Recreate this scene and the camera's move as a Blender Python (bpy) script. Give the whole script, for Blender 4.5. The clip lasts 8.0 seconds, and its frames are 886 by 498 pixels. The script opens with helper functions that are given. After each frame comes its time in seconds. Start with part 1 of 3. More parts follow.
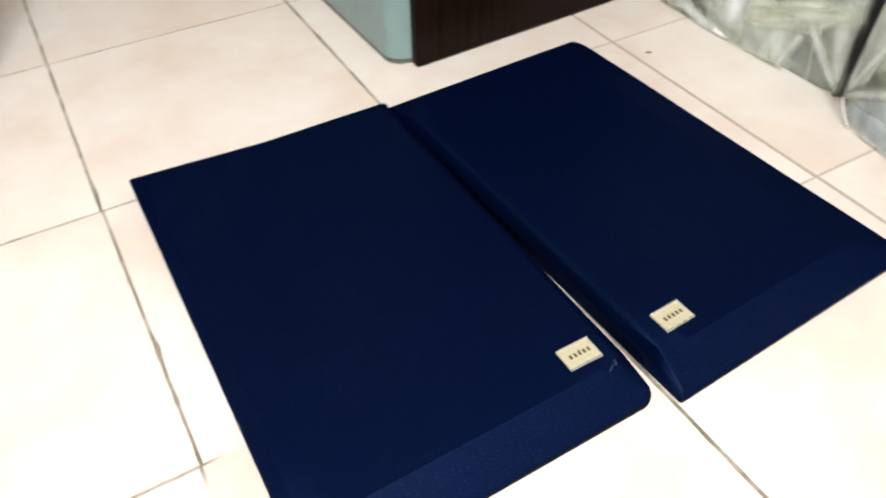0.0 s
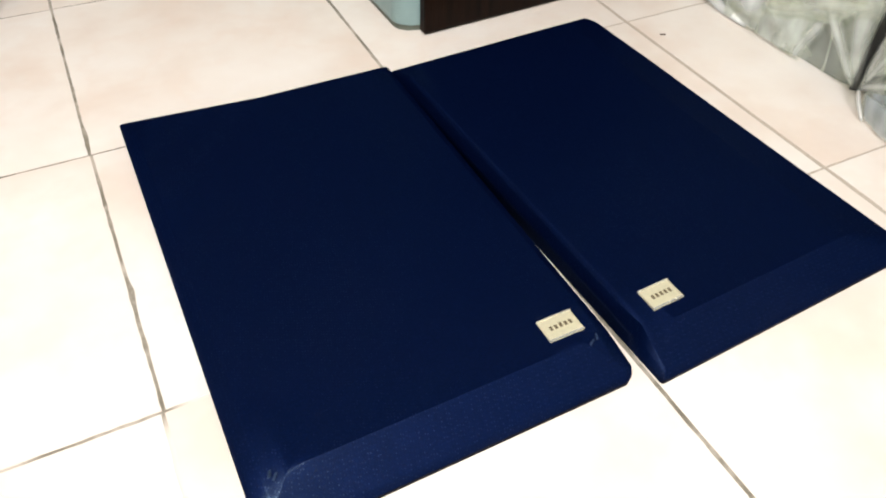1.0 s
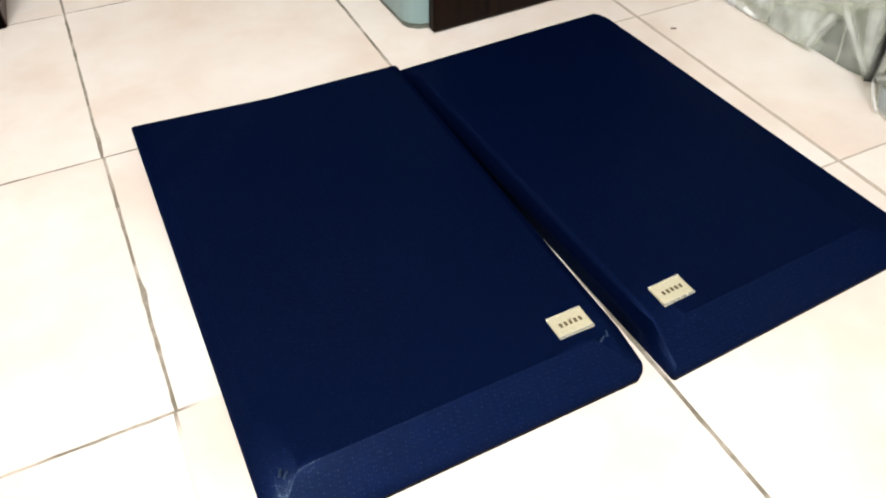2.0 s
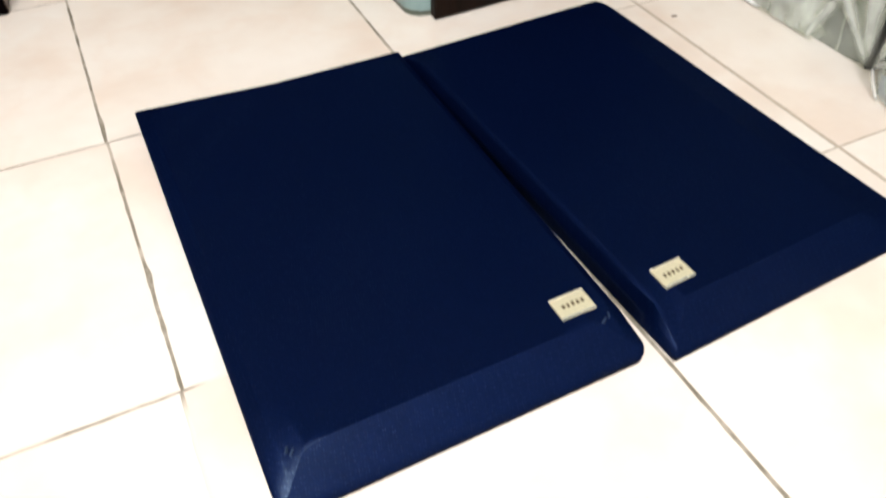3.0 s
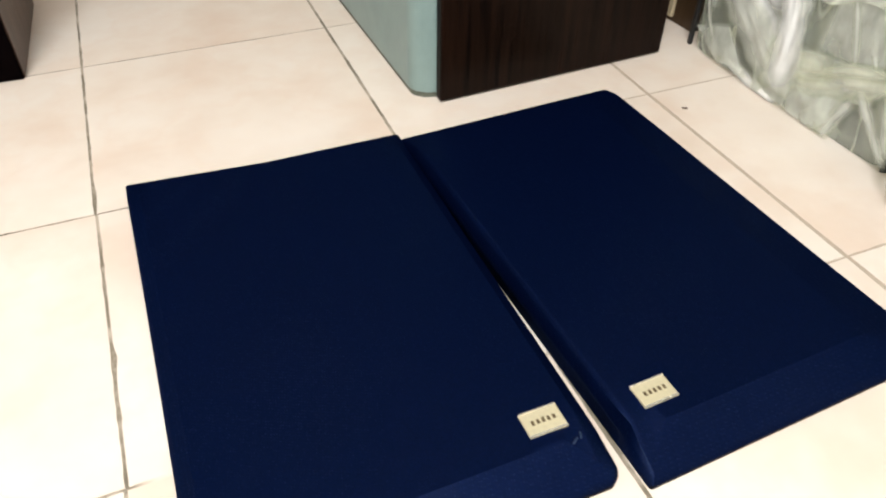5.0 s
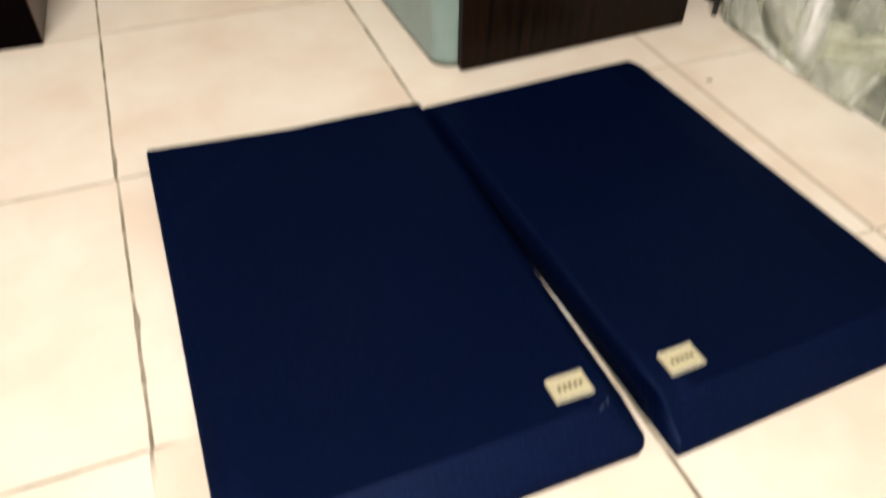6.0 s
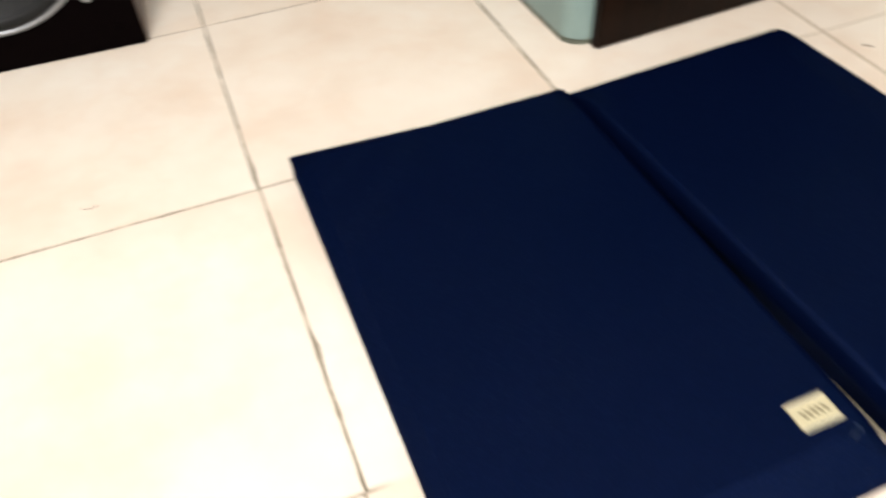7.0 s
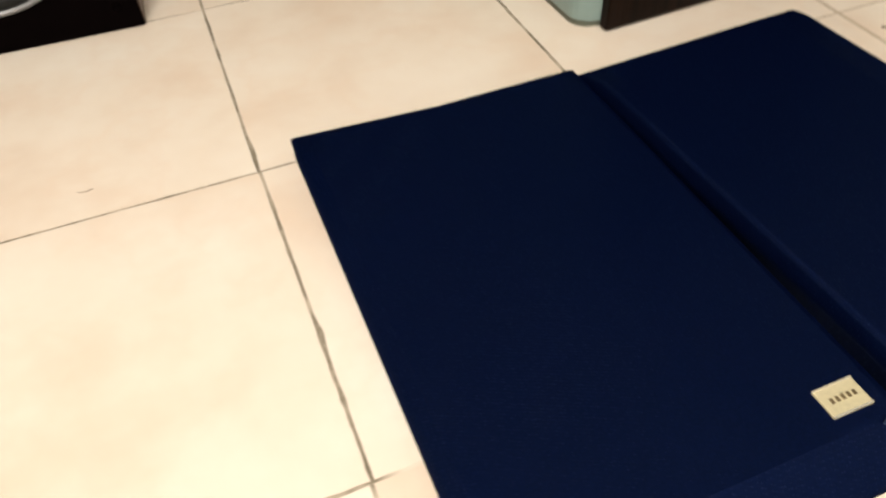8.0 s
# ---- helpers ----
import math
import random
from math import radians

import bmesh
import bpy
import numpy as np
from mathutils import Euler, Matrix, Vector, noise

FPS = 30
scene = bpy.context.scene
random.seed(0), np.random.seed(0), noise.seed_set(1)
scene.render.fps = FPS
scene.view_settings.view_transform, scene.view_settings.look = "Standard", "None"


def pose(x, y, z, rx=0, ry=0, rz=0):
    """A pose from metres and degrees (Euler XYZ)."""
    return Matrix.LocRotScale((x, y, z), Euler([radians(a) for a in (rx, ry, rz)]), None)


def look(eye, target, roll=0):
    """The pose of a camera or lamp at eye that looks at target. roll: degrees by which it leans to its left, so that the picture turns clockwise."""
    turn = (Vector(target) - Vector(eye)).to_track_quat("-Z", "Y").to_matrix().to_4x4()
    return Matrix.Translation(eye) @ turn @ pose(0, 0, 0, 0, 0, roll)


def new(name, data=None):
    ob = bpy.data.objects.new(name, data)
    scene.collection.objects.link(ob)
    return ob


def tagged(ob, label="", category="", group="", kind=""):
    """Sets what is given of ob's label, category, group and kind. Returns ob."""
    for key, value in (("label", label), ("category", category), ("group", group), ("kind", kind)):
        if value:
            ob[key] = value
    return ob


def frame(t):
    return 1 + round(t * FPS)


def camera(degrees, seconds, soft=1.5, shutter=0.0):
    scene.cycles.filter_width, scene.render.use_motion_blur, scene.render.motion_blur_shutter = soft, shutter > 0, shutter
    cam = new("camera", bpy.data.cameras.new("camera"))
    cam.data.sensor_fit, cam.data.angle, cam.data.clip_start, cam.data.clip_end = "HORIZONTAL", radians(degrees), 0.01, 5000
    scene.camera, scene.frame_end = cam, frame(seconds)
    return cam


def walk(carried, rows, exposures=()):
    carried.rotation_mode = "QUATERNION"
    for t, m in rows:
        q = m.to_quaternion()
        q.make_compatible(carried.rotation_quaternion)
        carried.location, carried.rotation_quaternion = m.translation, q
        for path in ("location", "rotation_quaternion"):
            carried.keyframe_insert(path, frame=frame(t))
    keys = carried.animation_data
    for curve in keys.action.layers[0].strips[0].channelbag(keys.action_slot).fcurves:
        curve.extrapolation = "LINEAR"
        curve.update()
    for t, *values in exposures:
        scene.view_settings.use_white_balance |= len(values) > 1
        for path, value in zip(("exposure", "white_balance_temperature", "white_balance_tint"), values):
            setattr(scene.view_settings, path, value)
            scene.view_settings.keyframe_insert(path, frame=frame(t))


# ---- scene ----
cam = camera(62.0, 8.0, soft=2.0, shutter=0.8)
PATH = [
    (0, (0.033, -0.8, 0.603), (0.727, 0.437, -0.807), -0.9),
    (0.2, (0.029, -0.805, 0.598), (0.708, 0.441, -0.811), 0.7),
    (0.5, (0.049, -0.813, 0.582), (0.757, 0.404, -0.84), 4.2),
    (0.8, (0.053, -0.814, 0.573), (0.72, 0.415, -0.857), 2.9),
    (1, (0.055, -0.819, 0.566), (0.712, 0.423, -0.857), 1.9),
    (1.5, (0.055, -0.815, 0.568), (0.698, 0.426, -0.863), 1.1),
    (1.7, (0.059, -0.819, 0.566), (0.69, 0.434, -0.859), 0.6),
    (2.8, (0.062, -0.825, 0.567), (0.668, 0.432, -0.866), -0.3),
    (3, (0.051, -0.83, 0.563), (0.668, 0.414, -0.877), 0.3),
    (3.2, (0.053, -0.838, 0.556), (0.609, 0.4, -0.914), -0.5),
    (3.5, (0.088, -0.859, 0.557), (0.597, 0.424, -0.89), 0.3),
    (3.7, (0.112, -0.866, 0.558), (0.644, 0.422, -0.877), 1.1),
    (4, (0.132, -0.866, 0.554), (0.7, 0.417, -0.872), 2.4),
    (4.2, (0.132, -0.856, 0.555), (0.708, 0.434, -0.861), 2.3),
    (4.4, (0.140, -0.841, 0.561), (0.707, 0.469, -0.840), 1.9),
    (4.5, (0.131, -0.837, 0.569), (0.715, 0.481, -0.817), 2.1),
    (4.7, (0.130, -0.820, 0.574), (0.704, 0.545, -0.770), 0.8),
    (5.8, (0.103, -0.799, 0.577), (0.676, 0.584, -0.749), 1.2),
    (6, (0.106, -0.806, 0.559), (0.651, 0.545, -0.812), 0.9),
    (6.2, (0.099, -0.812, 0.541), (0.624, 0.493, -0.881), 0.6),
    (6.5, (0.081, -0.788, 0.526), (0.556, 0.463, -0.961), -0.5),
    (6.6, (0.066, -0.769, 0.522), (0.531, 0.511, -0.943), -2.8),
    (6.8, (0.046, -0.726, 0.538), (0.56, 0.543, -0.921), -2.2),
    (7, (-0.013, -0.677, 0.562), (0.435, 0.622, -0.891), -3.5),
    (7.2, (0.007, -0.657, 0.553), (0.398, 0.651, -0.908), -3.6),
    (7.3, (0.017, -0.653, 0.544), (0.419, 0.641, -0.926), -3.1),
    (7.5, (0.029, -0.66, 0.531), (0.445, 0.625, -0.944), -4.4),
    (7.8, (0.012, -0.663, 0.522), (0.43, 0.624, -0.95), -4.9),
    (8, (-0.019, -0.668, 0.53), (0.43, 0.632, -0.922), -3.5),
]
walk(cam, [(t, look(eye, target, roll)) for t, eye, target, roll in PATH],
     exposures=[(0, 0.1, 5700, 10), (4.7, 0.1, 5800, 10), (5.8, -0.1, 6650, 10), (6.0, -0.1, 6500, 10), (6.25, 0.02, 5850, 10), (6.7, 0.1, 5800, 10),
                (7.0, 0.1, 6100, 10), (7.3, 0.08, 6100, 10), (7.5, -0.1, 6650, 10), (8, -0.2, 6700, 10)])

# ---- light: a closed room under a ceiling tube ----
world = bpy.data.worlds.new("room_world")
scene.world = world
world.use_nodes = True
world.node_tree.nodes["Background"].inputs[0].default_value = (1.0, 0.97, 0.93, 1)
world.node_tree.nodes["Background"].inputs[1].default_value = 0.05


def area_light(name, eye, target, sx, sy, watts, colour):
    data = bpy.data.lights.new(name, "AREA")
    data.shape, data.size, data.size_y, data.energy, data.color = "RECTANGLE", sx, sy, watts, colour
    ob = new(name, data)
    ob.matrix_world = look(eye, target)
    return ob


TUBE_A = (-0.60, -1.80, 2.52)
area_light("ceiling_light_lamp", (TUBE_A[0], TUBE_A[1], TUBE_A[2] - 0.06), (TUBE_A[0], TUBE_A[1], 0), 1.2, 0.12, 158, (1.0, 0.965, 0.91))

# ---- materials ----


class Nodes:
    """Short hand for node materials."""

    def __init__(self, name, rough=0.5, metal=0.0, spec=0.5):
        self.mat = bpy.data.materials.new(name)
        self.mat.use_nodes = True
        self.tree = self.mat.node_tree
        self.bsdf = self.tree.nodes["Principled BSDF"]
        self.bsdf.inputs["Roughness"].default_value = rough
        self.bsdf.inputs["Metallic"].default_value = metal
        self.bsdf.inputs["Specular IOR Level"].default_value = spec
        self.coord = self.add("ShaderNodeTexCoord")
        self.where = self.coord.outputs["Object"]

    def add(self, kind, **values):
        node = self.tree.nodes.new(kind)
        for key, value in values.items():
            setattr(node, key, value)
        return node

    def join(self, a, b):
        self.tree.links.new(a, b)

    def stretched(self, scale, turn=(0, 0, 0)):
        node = self.add("ShaderNodeMapping")
        node.inputs["Scale"].default_value = scale
        node.inputs["Rotation"].default_value = turn
        self.join(self.where, node.inputs["Vector"])
        return node.outputs["Vector"]

    def noise(self, scale, detail=4, rough=0.55, where=None):
        node = self.add("ShaderNodeTexNoise")
        node.inputs["Scale"].default_value = scale
        node.inputs["Detail"].default_value = detail
        node.inputs["Roughness"].default_value = rough
        self.join(where or self.where, node.inputs["Vector"])
        return node.outputs["Fac"]

    def ramp(self, fac, *stops):
        node = self.add("ShaderNodeValToRGB")
        ramp = node.color_ramp
        while len(ramp.elements) < len(stops):
            ramp.elements.new(0.5)
        for el, (pos, col) in zip(ramp.elements, stops):
            el.position = pos
            el.color = (*col, 1) if len(col) == 3 else col
        self.join(fac, node.inputs["Fac"])
        return node.outputs["Color"]

    def mix(self, fac, a, b, blend="MIX"):
        node = self.add("ShaderNodeMix", data_type="RGBA", blend_type=blend)
        for value, socket in ((fac, node.inputs[0]), (a, node.inputs[6]), (b, node.inputs[7])):
            if isinstance(value, (int, float)):
                socket.default_value = value
            elif isinstance(value, tuple):
                socket.default_value = (*value, 1)
            else:
                self.join(value, socket)
        return node.outputs[2]

    def range(self, fac, low, high, to_low=0.0, to_high=1.0):
        node = self.add("ShaderNodeMapRange")
        for i, value in enumerate((low, high, to_low, to_high)):
            node.inputs[i + 1].default_value = value
        self.join(fac, node.inputs[0])
        return node.outputs[0]

    def colour(self, socket):
        if isinstance(socket, tuple):
            self.bsdf.inputs["Base Color"].default_value = (*socket, 1)
        else:
            self.join(socket, self.bsdf.inputs["Base Color"])
        return self

    def rough(self, socket):
        self.join(socket, self.bsdf.inputs["Roughness"])
        return self

    def bump(self, height, depth, strength=1.0):
        node = self.add("ShaderNodeBump")
        node.inputs["Strength"].default_value = strength
        node.inputs["Distance"].default_value = depth
        self.join(height, node.inputs["Height"])
        self.join(node.outputs["Normal"], self.bsdf.inputs["Normal"])
        return self


def tile_material():
    m = Nodes("glazed_tile", rough=0.3)
    # every tile takes its own piece of the mottling
    info = m.add("ShaderNodeObjectInfo")
    shift = m.add("ShaderNodeVectorMath", operation="SCALE")
    shift.inputs[0].default_value = (37.0, 91.0, 13.0)
    m.join(info.outputs["Random"], shift.inputs["Scale"])
    where = m.add("ShaderNodeVectorMath", operation="ADD")
    m.join(m.where, where.inputs[0])
    m.join(shift.outputs[0], where.inputs[1])
    where = where.outputs[0]
    broad = m.noise(5, 4, 0.55, where)
    fine = m.noise(30, 5, 0.6, where)
    base = m.ramp(broad, (0.30, (0.66, 0.53, 0.42)), (0.5, (0.725, 0.632, 0.53)), (0.70, (0.755, 0.685, 0.595)))
    veins = m.ramp(m.noise(6, 4, 0.6, where), (0.47, (0, 0, 0)), (0.53, (1, 1, 1)), (0.60, (0, 0, 0)))
    base = m.mix(m.range(veins, 0, 1, 0, 0.22), base, (0.70, 0.54, 0.42))
    base = m.mix(m.range(fine, 0.4, 0.75, 0, 0.08), base, (0.62, 0.50, 0.40))
    tone = m.range(info.outputs["Random"], 0, 1, 0.0, 0.12)
    m.colour(m.mix(tone, base, (0.66, 0.54, 0.44)))
    m.rough(m.range(m.noise(9, 5, 0.6, where), 0.3, 0.7, 0.13, 0.24))
    m.bump(m.noise(14, 3, 0.5, where), 0.0008, 0.10)
    return m.mat


def grout_material():
    m = Nodes("grout", rough=0.85)
    dirt = m.noise(16, 6, 0.65)
    fine = m.noise(120, 5, 0.7)
    col = m.ramp(dirt, (0.32, (0.105, 0.086, 0.056)), (0.46, (0.19, 0.16, 0.11)), (0.60, (0.44, 0.37, 0.285)))
    # the joints under foot are dirtier than those by the boxes
    axes = m.add("ShaderNodeSeparateXYZ")
    m.join(m.where, axes.inputs[0])
    clean = m.range(axes.outputs[0], 0.45, 0.75, 0.0, 0.9)
    col = m.mix(clean, col, (0.45, 0.365, 0.275))
    # the joints of the near tiles are pale, almost the colour of the tiles
    south = m.range(axes.outputs[1], -0.405, -0.43)
    near = m.range(axes.outputs[1], -0.38, -0.395)
    inner = m.range(axes.outputs[0], 0.008, 0.03)
    outer = m.range(axes.outputs[0], 0.31, 0.27)
    paled = m.mix(1.0, m.mix(1.0, m.mix(1.0, near, inner, "MULTIPLY"), south, "LIGHTEN"), outer, "MULTIPLY")
    fine_dirt = m.mix(paled, m.range(fine, 0.35, 0.75, 0, 0.3), (0.05, 0.05, 0.05))
    col = m.mix(paled, col, (0.66, 0.56, 0.455))
    m.colour(m.mix(fine_dirt, col, (0.17, 0.145, 0.105)))
    m.bump(fine, 0.001, 0.7)
    return m.mat


def fabric_material():
    m = Nodes("navy_grille_cloth", rough=0.62, spec=0.22)
    weave = m.add("ShaderNodeMath", operation="ADD")
    for i, turn in enumerate((0.78, -0.78)):
        wave = m.add("ShaderNodeTexWave")
        wave.inputs["Scale"].default_value = 170
        wave.inputs["Distortion"].default_value = 3.5
        wave.inputs["Detail"].default_value = 1
        m.join(m.stretched((1, 1, 1), (0, 0, turn)), wave.inputs["Vector"])
        m.join(wave.outputs["Fac"], weave.inputs[i])
    thread = m.noise(420, 3, 0.6)
    broad = m.noise(6, 4, 0.6)
    col = m.ramp(broad, (0.3, (0.00008, 0.0003, 0.0016)), (0.7, (0.00012, 0.0004, 0.0024)))
    col = m.mix(m.range(thread, 0.35, 0.75, 0, 0.5), col, (0.0002, 0.0006, 0.0036))
    dust = m.ramp(m.noise(900, 2, 0.5), (0.70, (0, 0, 0)), (0.78, (1, 1, 1)))
    col = m.mix(m.range(dust, 0, 1, 0, 0.03), col, (0.05, 0.065, 0.11))
    # cloth: dark dye, a broad blue lustre of the threads, and a paler glint off their crowns
    dye = m.add("ShaderNodeBsdfDiffuse")
    lustre = m.add("ShaderNodeBsdfGlossy")
    both = m.add("ShaderNodeAddShader")
    m.join(col, dye.inputs["Color"])
    m.join(m.ramp(thread, (0.3, (0.0014, 0.0044, 0.0260)), (0.7, (0.0021, 0.0070, 0.0370))), lustre.inputs["Color"])
    m.join(m.range(m.noise(40, 4, 0.6), 0.3, 0.7, 0.68, 0.76), lustre.inputs["Roughness"])
    bump = m.add("ShaderNodeBump")
    bump.inputs["Strength"].default_value = 0.09
    bump.inputs["Distance"].default_value = 0.0006
    m.join(weave.outputs[0], bump.inputs["Height"])
    # rows of thread crowns
    crowns = m.add("ShaderNodeTexVoronoi")
    crowns.inputs["Scale"].default_value = 400
    crowns.inputs["Randomness"].default_value = 0.3
    m.join(m.stretched((1.0, 0.75, 1.0), (0, 0, 0.35)), crowns.inputs["Vector"])
    dots = m.range(crowns.outputs["Distance"], 0.36, 0.10)
    lone = m.range(m.noise(170, 3, 0.7), 0.38, 0.66)
    spark = m.mix(1.0, dots, lone, "MULTIPLY")
    glint = m.add("ShaderNodeBsdfGlossy")
    m.join(m.mix(spark, (0.0040, 0.0052, 0.0066), (0.022, 0.029, 0.039)), glint.inputs["Color"])
    glint.inputs["Roughness"].default_value = 0.31
    threads = m.add("ShaderNodeBump")
    threads.inputs["Strength"].default_value = 0.07
    threads.inputs["Distance"].default_value = 0.0007
    m.join(weave.outputs[0], threads.inputs["Height"])
    m.join(threads.outputs["Normal"], glint.inputs["Normal"])
    for node in (dye, lustre):
        m.join(bump.outputs["Normal"], node.inputs["Normal"])
    m.join(dye.outputs[0], both.inputs[0])
    m.join(lustre.outputs[0], both.inputs[1])
    all_three = m.add("ShaderNodeAddShader")
    m.join(both.outputs[0], all_three.inputs[0])
    m.join(glint.outputs[0], all_three.inputs[1])
    m.join(all_three.outputs[0], m.tree.nodes["Material Output"].inputs["Surface"])
    return m.mat


def plain(name, colour, rough=0.5, metal=0.0, speckle=0.15, scale=60, relief=0.0003, spec=0.5):
    m = Nodes(name, rough, metal, spec)
    n = m.noise(scale, 5, 0.65)
    low = tuple(c * (1 - speckle) for c in colour)
    high = tuple(min(1, c * (1 + speckle)) for c in colour)
    m.colour(m.ramp(n, (0.3, low), (0.7, high)))
    m.rough(m.range(m.noise(scale * 0.3, 4), 0.3, 0.7, max(0.02, rough - 0.07), min(1, rough + 0.07)))
    m.bump(n, relief, 0.4)
    return m.mat


def wood_material(name, dark, light, rough, spec=0.2):
    m = Nodes(name, rough=rough, spec=spec)
    grain = m.noise(9, 7, 0.62, m.stretched((9, 9, 0.5)))
    streak = m.noise(22, 5, 0.7, m.stretched((14, 14, 0.35)))
    col = m.ramp(grain, (0.32, dark), (0.52, tuple((a + b) / 2 for a, b in zip(dark, light))), (0.72, light))
    m.colour(m.mix(m.range(streak, 0.5, 0.75, 0, 0.75), col, tuple(c * 0.35 for c in dark)))
    m.rough(m.range(streak, 0.3, 0.7, rough - 0.06, rough + 0.08))
    m.bump(streak, 0.0004, 0.3)
    return m.mat


def plastic_film_material(name, thin, thick, size):
    """Clear film; thin to thick is how milky it is."""
    m = Nodes(name, rough=0.13, spec=0.8)
    cloud = m.noise(16, 5, 0.65)
    m.colour(m.ramp(cloud, (0.3, (0.74, 0.765, 0.57)), (0.7, (0.86, 0.885, 0.78))))
    # straight-sided creased patches, each with its own thickness, and streaks across them
    warp = m.add("ShaderNodeVectorMath", operation="ADD")
    wob = m.add("ShaderNodeTexNoise")
    wob.inputs["Scale"].default_value = 5
    amount = m.add("ShaderNodeVectorMath", operation="SCALE")
    amount.inputs["Scale"].default_value = 0.02
    m.join(wob.outputs["Color"], amount.inputs[0])
    m.join(m.stretched((1.0, 1.6, 0.8), (0.5, 0.2, 0.0)), warp.inputs[0])
    m.join(amount.outputs[0], warp.inputs[1])
    cells = m.add("ShaderNodeTexVoronoi", feature="SMOOTH_F1")
    cells.inputs["Smoothness"].default_value = 0.22
    cells.inputs["Scale"].default_value = size
    m.join(warp.outputs[0], cells.inputs["Vector"])
    tone = m.add("ShaderNodeSeparateColor")
    m.join(cells.outputs["Color"], tone.inputs[0])
    veil = m.range(tone.outputs[0], 0.1, 0.9, thin, thick)
    streak = m.range(m.noise(11, 3, 0.5, m.stretched((1.0, 1.0, 0.25), (0.7, 0.0, 0.0))), 0.3, 0.75, 0.75, 1.25)
    # fine curved lines where the film is milkier
    lines = m.ramp(m.noise(4.5, 2, 0.5, m.stretched((1.0, 1.5, 0.7), (0.4, 0.0, 0.0))), (0.470, (0, 0, 0)), (0.482, (1, 1, 1)), (0.494, (0.15, 0.15, 0.15)), (0.60, (0, 0, 0)))
    total = m.add("ShaderNodeMath", operation="MULTIPLY_ADD", use_clamp=True)
    m.join(veil, total.inputs[0])
    m.join(streak, total.inputs[1])
    m.join(m.range(lines, 0, 1, 0, 0.3), total.inputs[2])
    m.bump(m.noise(13, 3, 0.5, m.stretched((1.0, 1.4, 0.6), (0.5, 0.0, 0.0))), 0.02, 0.8)
    clear = m.add("ShaderNodeBsdfTransparent")
    clear.inputs[0].default_value = (0.94, 0.95, 0.91, 1)
    shade = m.add("ShaderNodeMixShader")
    m.join(total.outputs[0], shade.inputs[0])
    m.join(clear.outputs[0], shade.inputs[1])
    m.join(m.bsdf.outputs[0], shade.inputs[2])
    m.join(shade.outputs[0], m.tree.nodes["Material Output"].inputs["Surface"])
    return m.mat


def film_fold_material(name, colour, thin, thick, rim=(0.2, 0.42)):
    """A fold of film lying on the bag: evenly milky, streaked along its length."""
    m = Nodes(name, rough=0.2, spec=0.7)
    m.colour(m.ramp(m.noise(22, 4, 0.6), (0.3, tuple(c * 0.86 for c in colour)), (0.7, colour)))
    streak = m.noise(24, 3, 0.5, m.stretched((1.0, 1.5, 0.8), (0.6, 0.0, 0.0)))
    m.bump(streak, 0.004, 0.25)
    # the film thins out towards the rims of the fold
    axes = m.add("ShaderNodeSeparateXYZ")
    m.join(m.coord.outputs["UV"], axes.inputs[0])
    rims = []
    for k in (0, 1):
        bow = m.add("ShaderNodeMath", operation="PINGPONG")
        bow.inputs[1].default_value = 0.5
        m.join(axes.outputs[k], bow.inputs[0])
        rims.append(m.range(bow.outputs[0], 0.0, rim[k]))
    veil = m.mix(1.0, m.mix(1.0, rims[0], rims[1], "MULTIPLY"), m.range(streak, 0.3, 0.7, thin, thick), "MULTIPLY")
    clear = m.add("ShaderNodeBsdfTransparent")
    clear.inputs[0].default_value = (0.93, 0.94, 0.90, 1)
    shade = m.add("ShaderNodeMixShader")
    m.join(veil, shade.inputs[0])
    m.join(clear.outputs[0], shade.inputs[1])
    m.join(m.bsdf.outputs[0], shade.inputs[2])
    m.join(shade.outputs[0], m.tree.nodes["Material Output"].inputs["Surface"])
    return m.mat


TILE, GROUT, FABRIC = tile_material(), grout_material(), fabric_material()
WALL = plain("wall_paint", (0.62, 0.60, 0.56), 0.7, speckle=0.05, scale=14)
CEILING = plain("ceiling_paint", (0.8, 0.79, 0.77), 0.8, speckle=0.03, scale=14)
FRAME_BLACK = plain("black_frame", (0.004, 0.004, 0.006), 0.6, speckle=0.3, spec=0.03)
BADGE = plain("champagne_metal", (0.66, 0.595, 0.39), 0.34, 0.45, speckle=0.06, scale=240)
BADGE_EDGE = plain("bright_metal_edge", (0.80, 0.77, 0.66), 0.25, 0.7, speckle=0.05)
INK = plain("badge_ink", (0.10, 0.07, 0.03), 0.5, speckle=0.2)
FOLD_HIGHLIGHT = plain("highlight_thread", (0.020, 0.031, 0.060), 0.6, speckle=0.3, scale=300, spec=0.03)
GREEN = plain("grey_green_paint", (0.195, 0.262, 0.242), 0.36, speckle=0.05, scale=25, spec=0.3)
PLINTH_SHADE = plain("plinth_shade", (0.10, 0.11, 0.08), 0.6, speckle=0.3)
EBONY = wood_material("dark_wood_grain", (0.002, 0.0013, 0.001), (0.015, 0.0065, 0.0035), 0.3, 0.07)
SPEAKER_WOOD = wood_material("speaker_veneer", (0.035, 0.016, 0.010), (0.10, 0.05, 0.032), 0.3)
REAR_WOOD = wood_material("dark_brown_veneer", (0.026, 0.015, 0.007), (0.062, 0.036, 0.016), 0.3)
BAFFLE = plain("black_baffle", (0.0022, 0.0014, 0.0014), 0.5, speckle=0.35, scale=90, spec=0.0)
CONE = plain("paper_cone", (0.040, 0.043, 0.045), 0.42, speckle=0.3, scale=160)
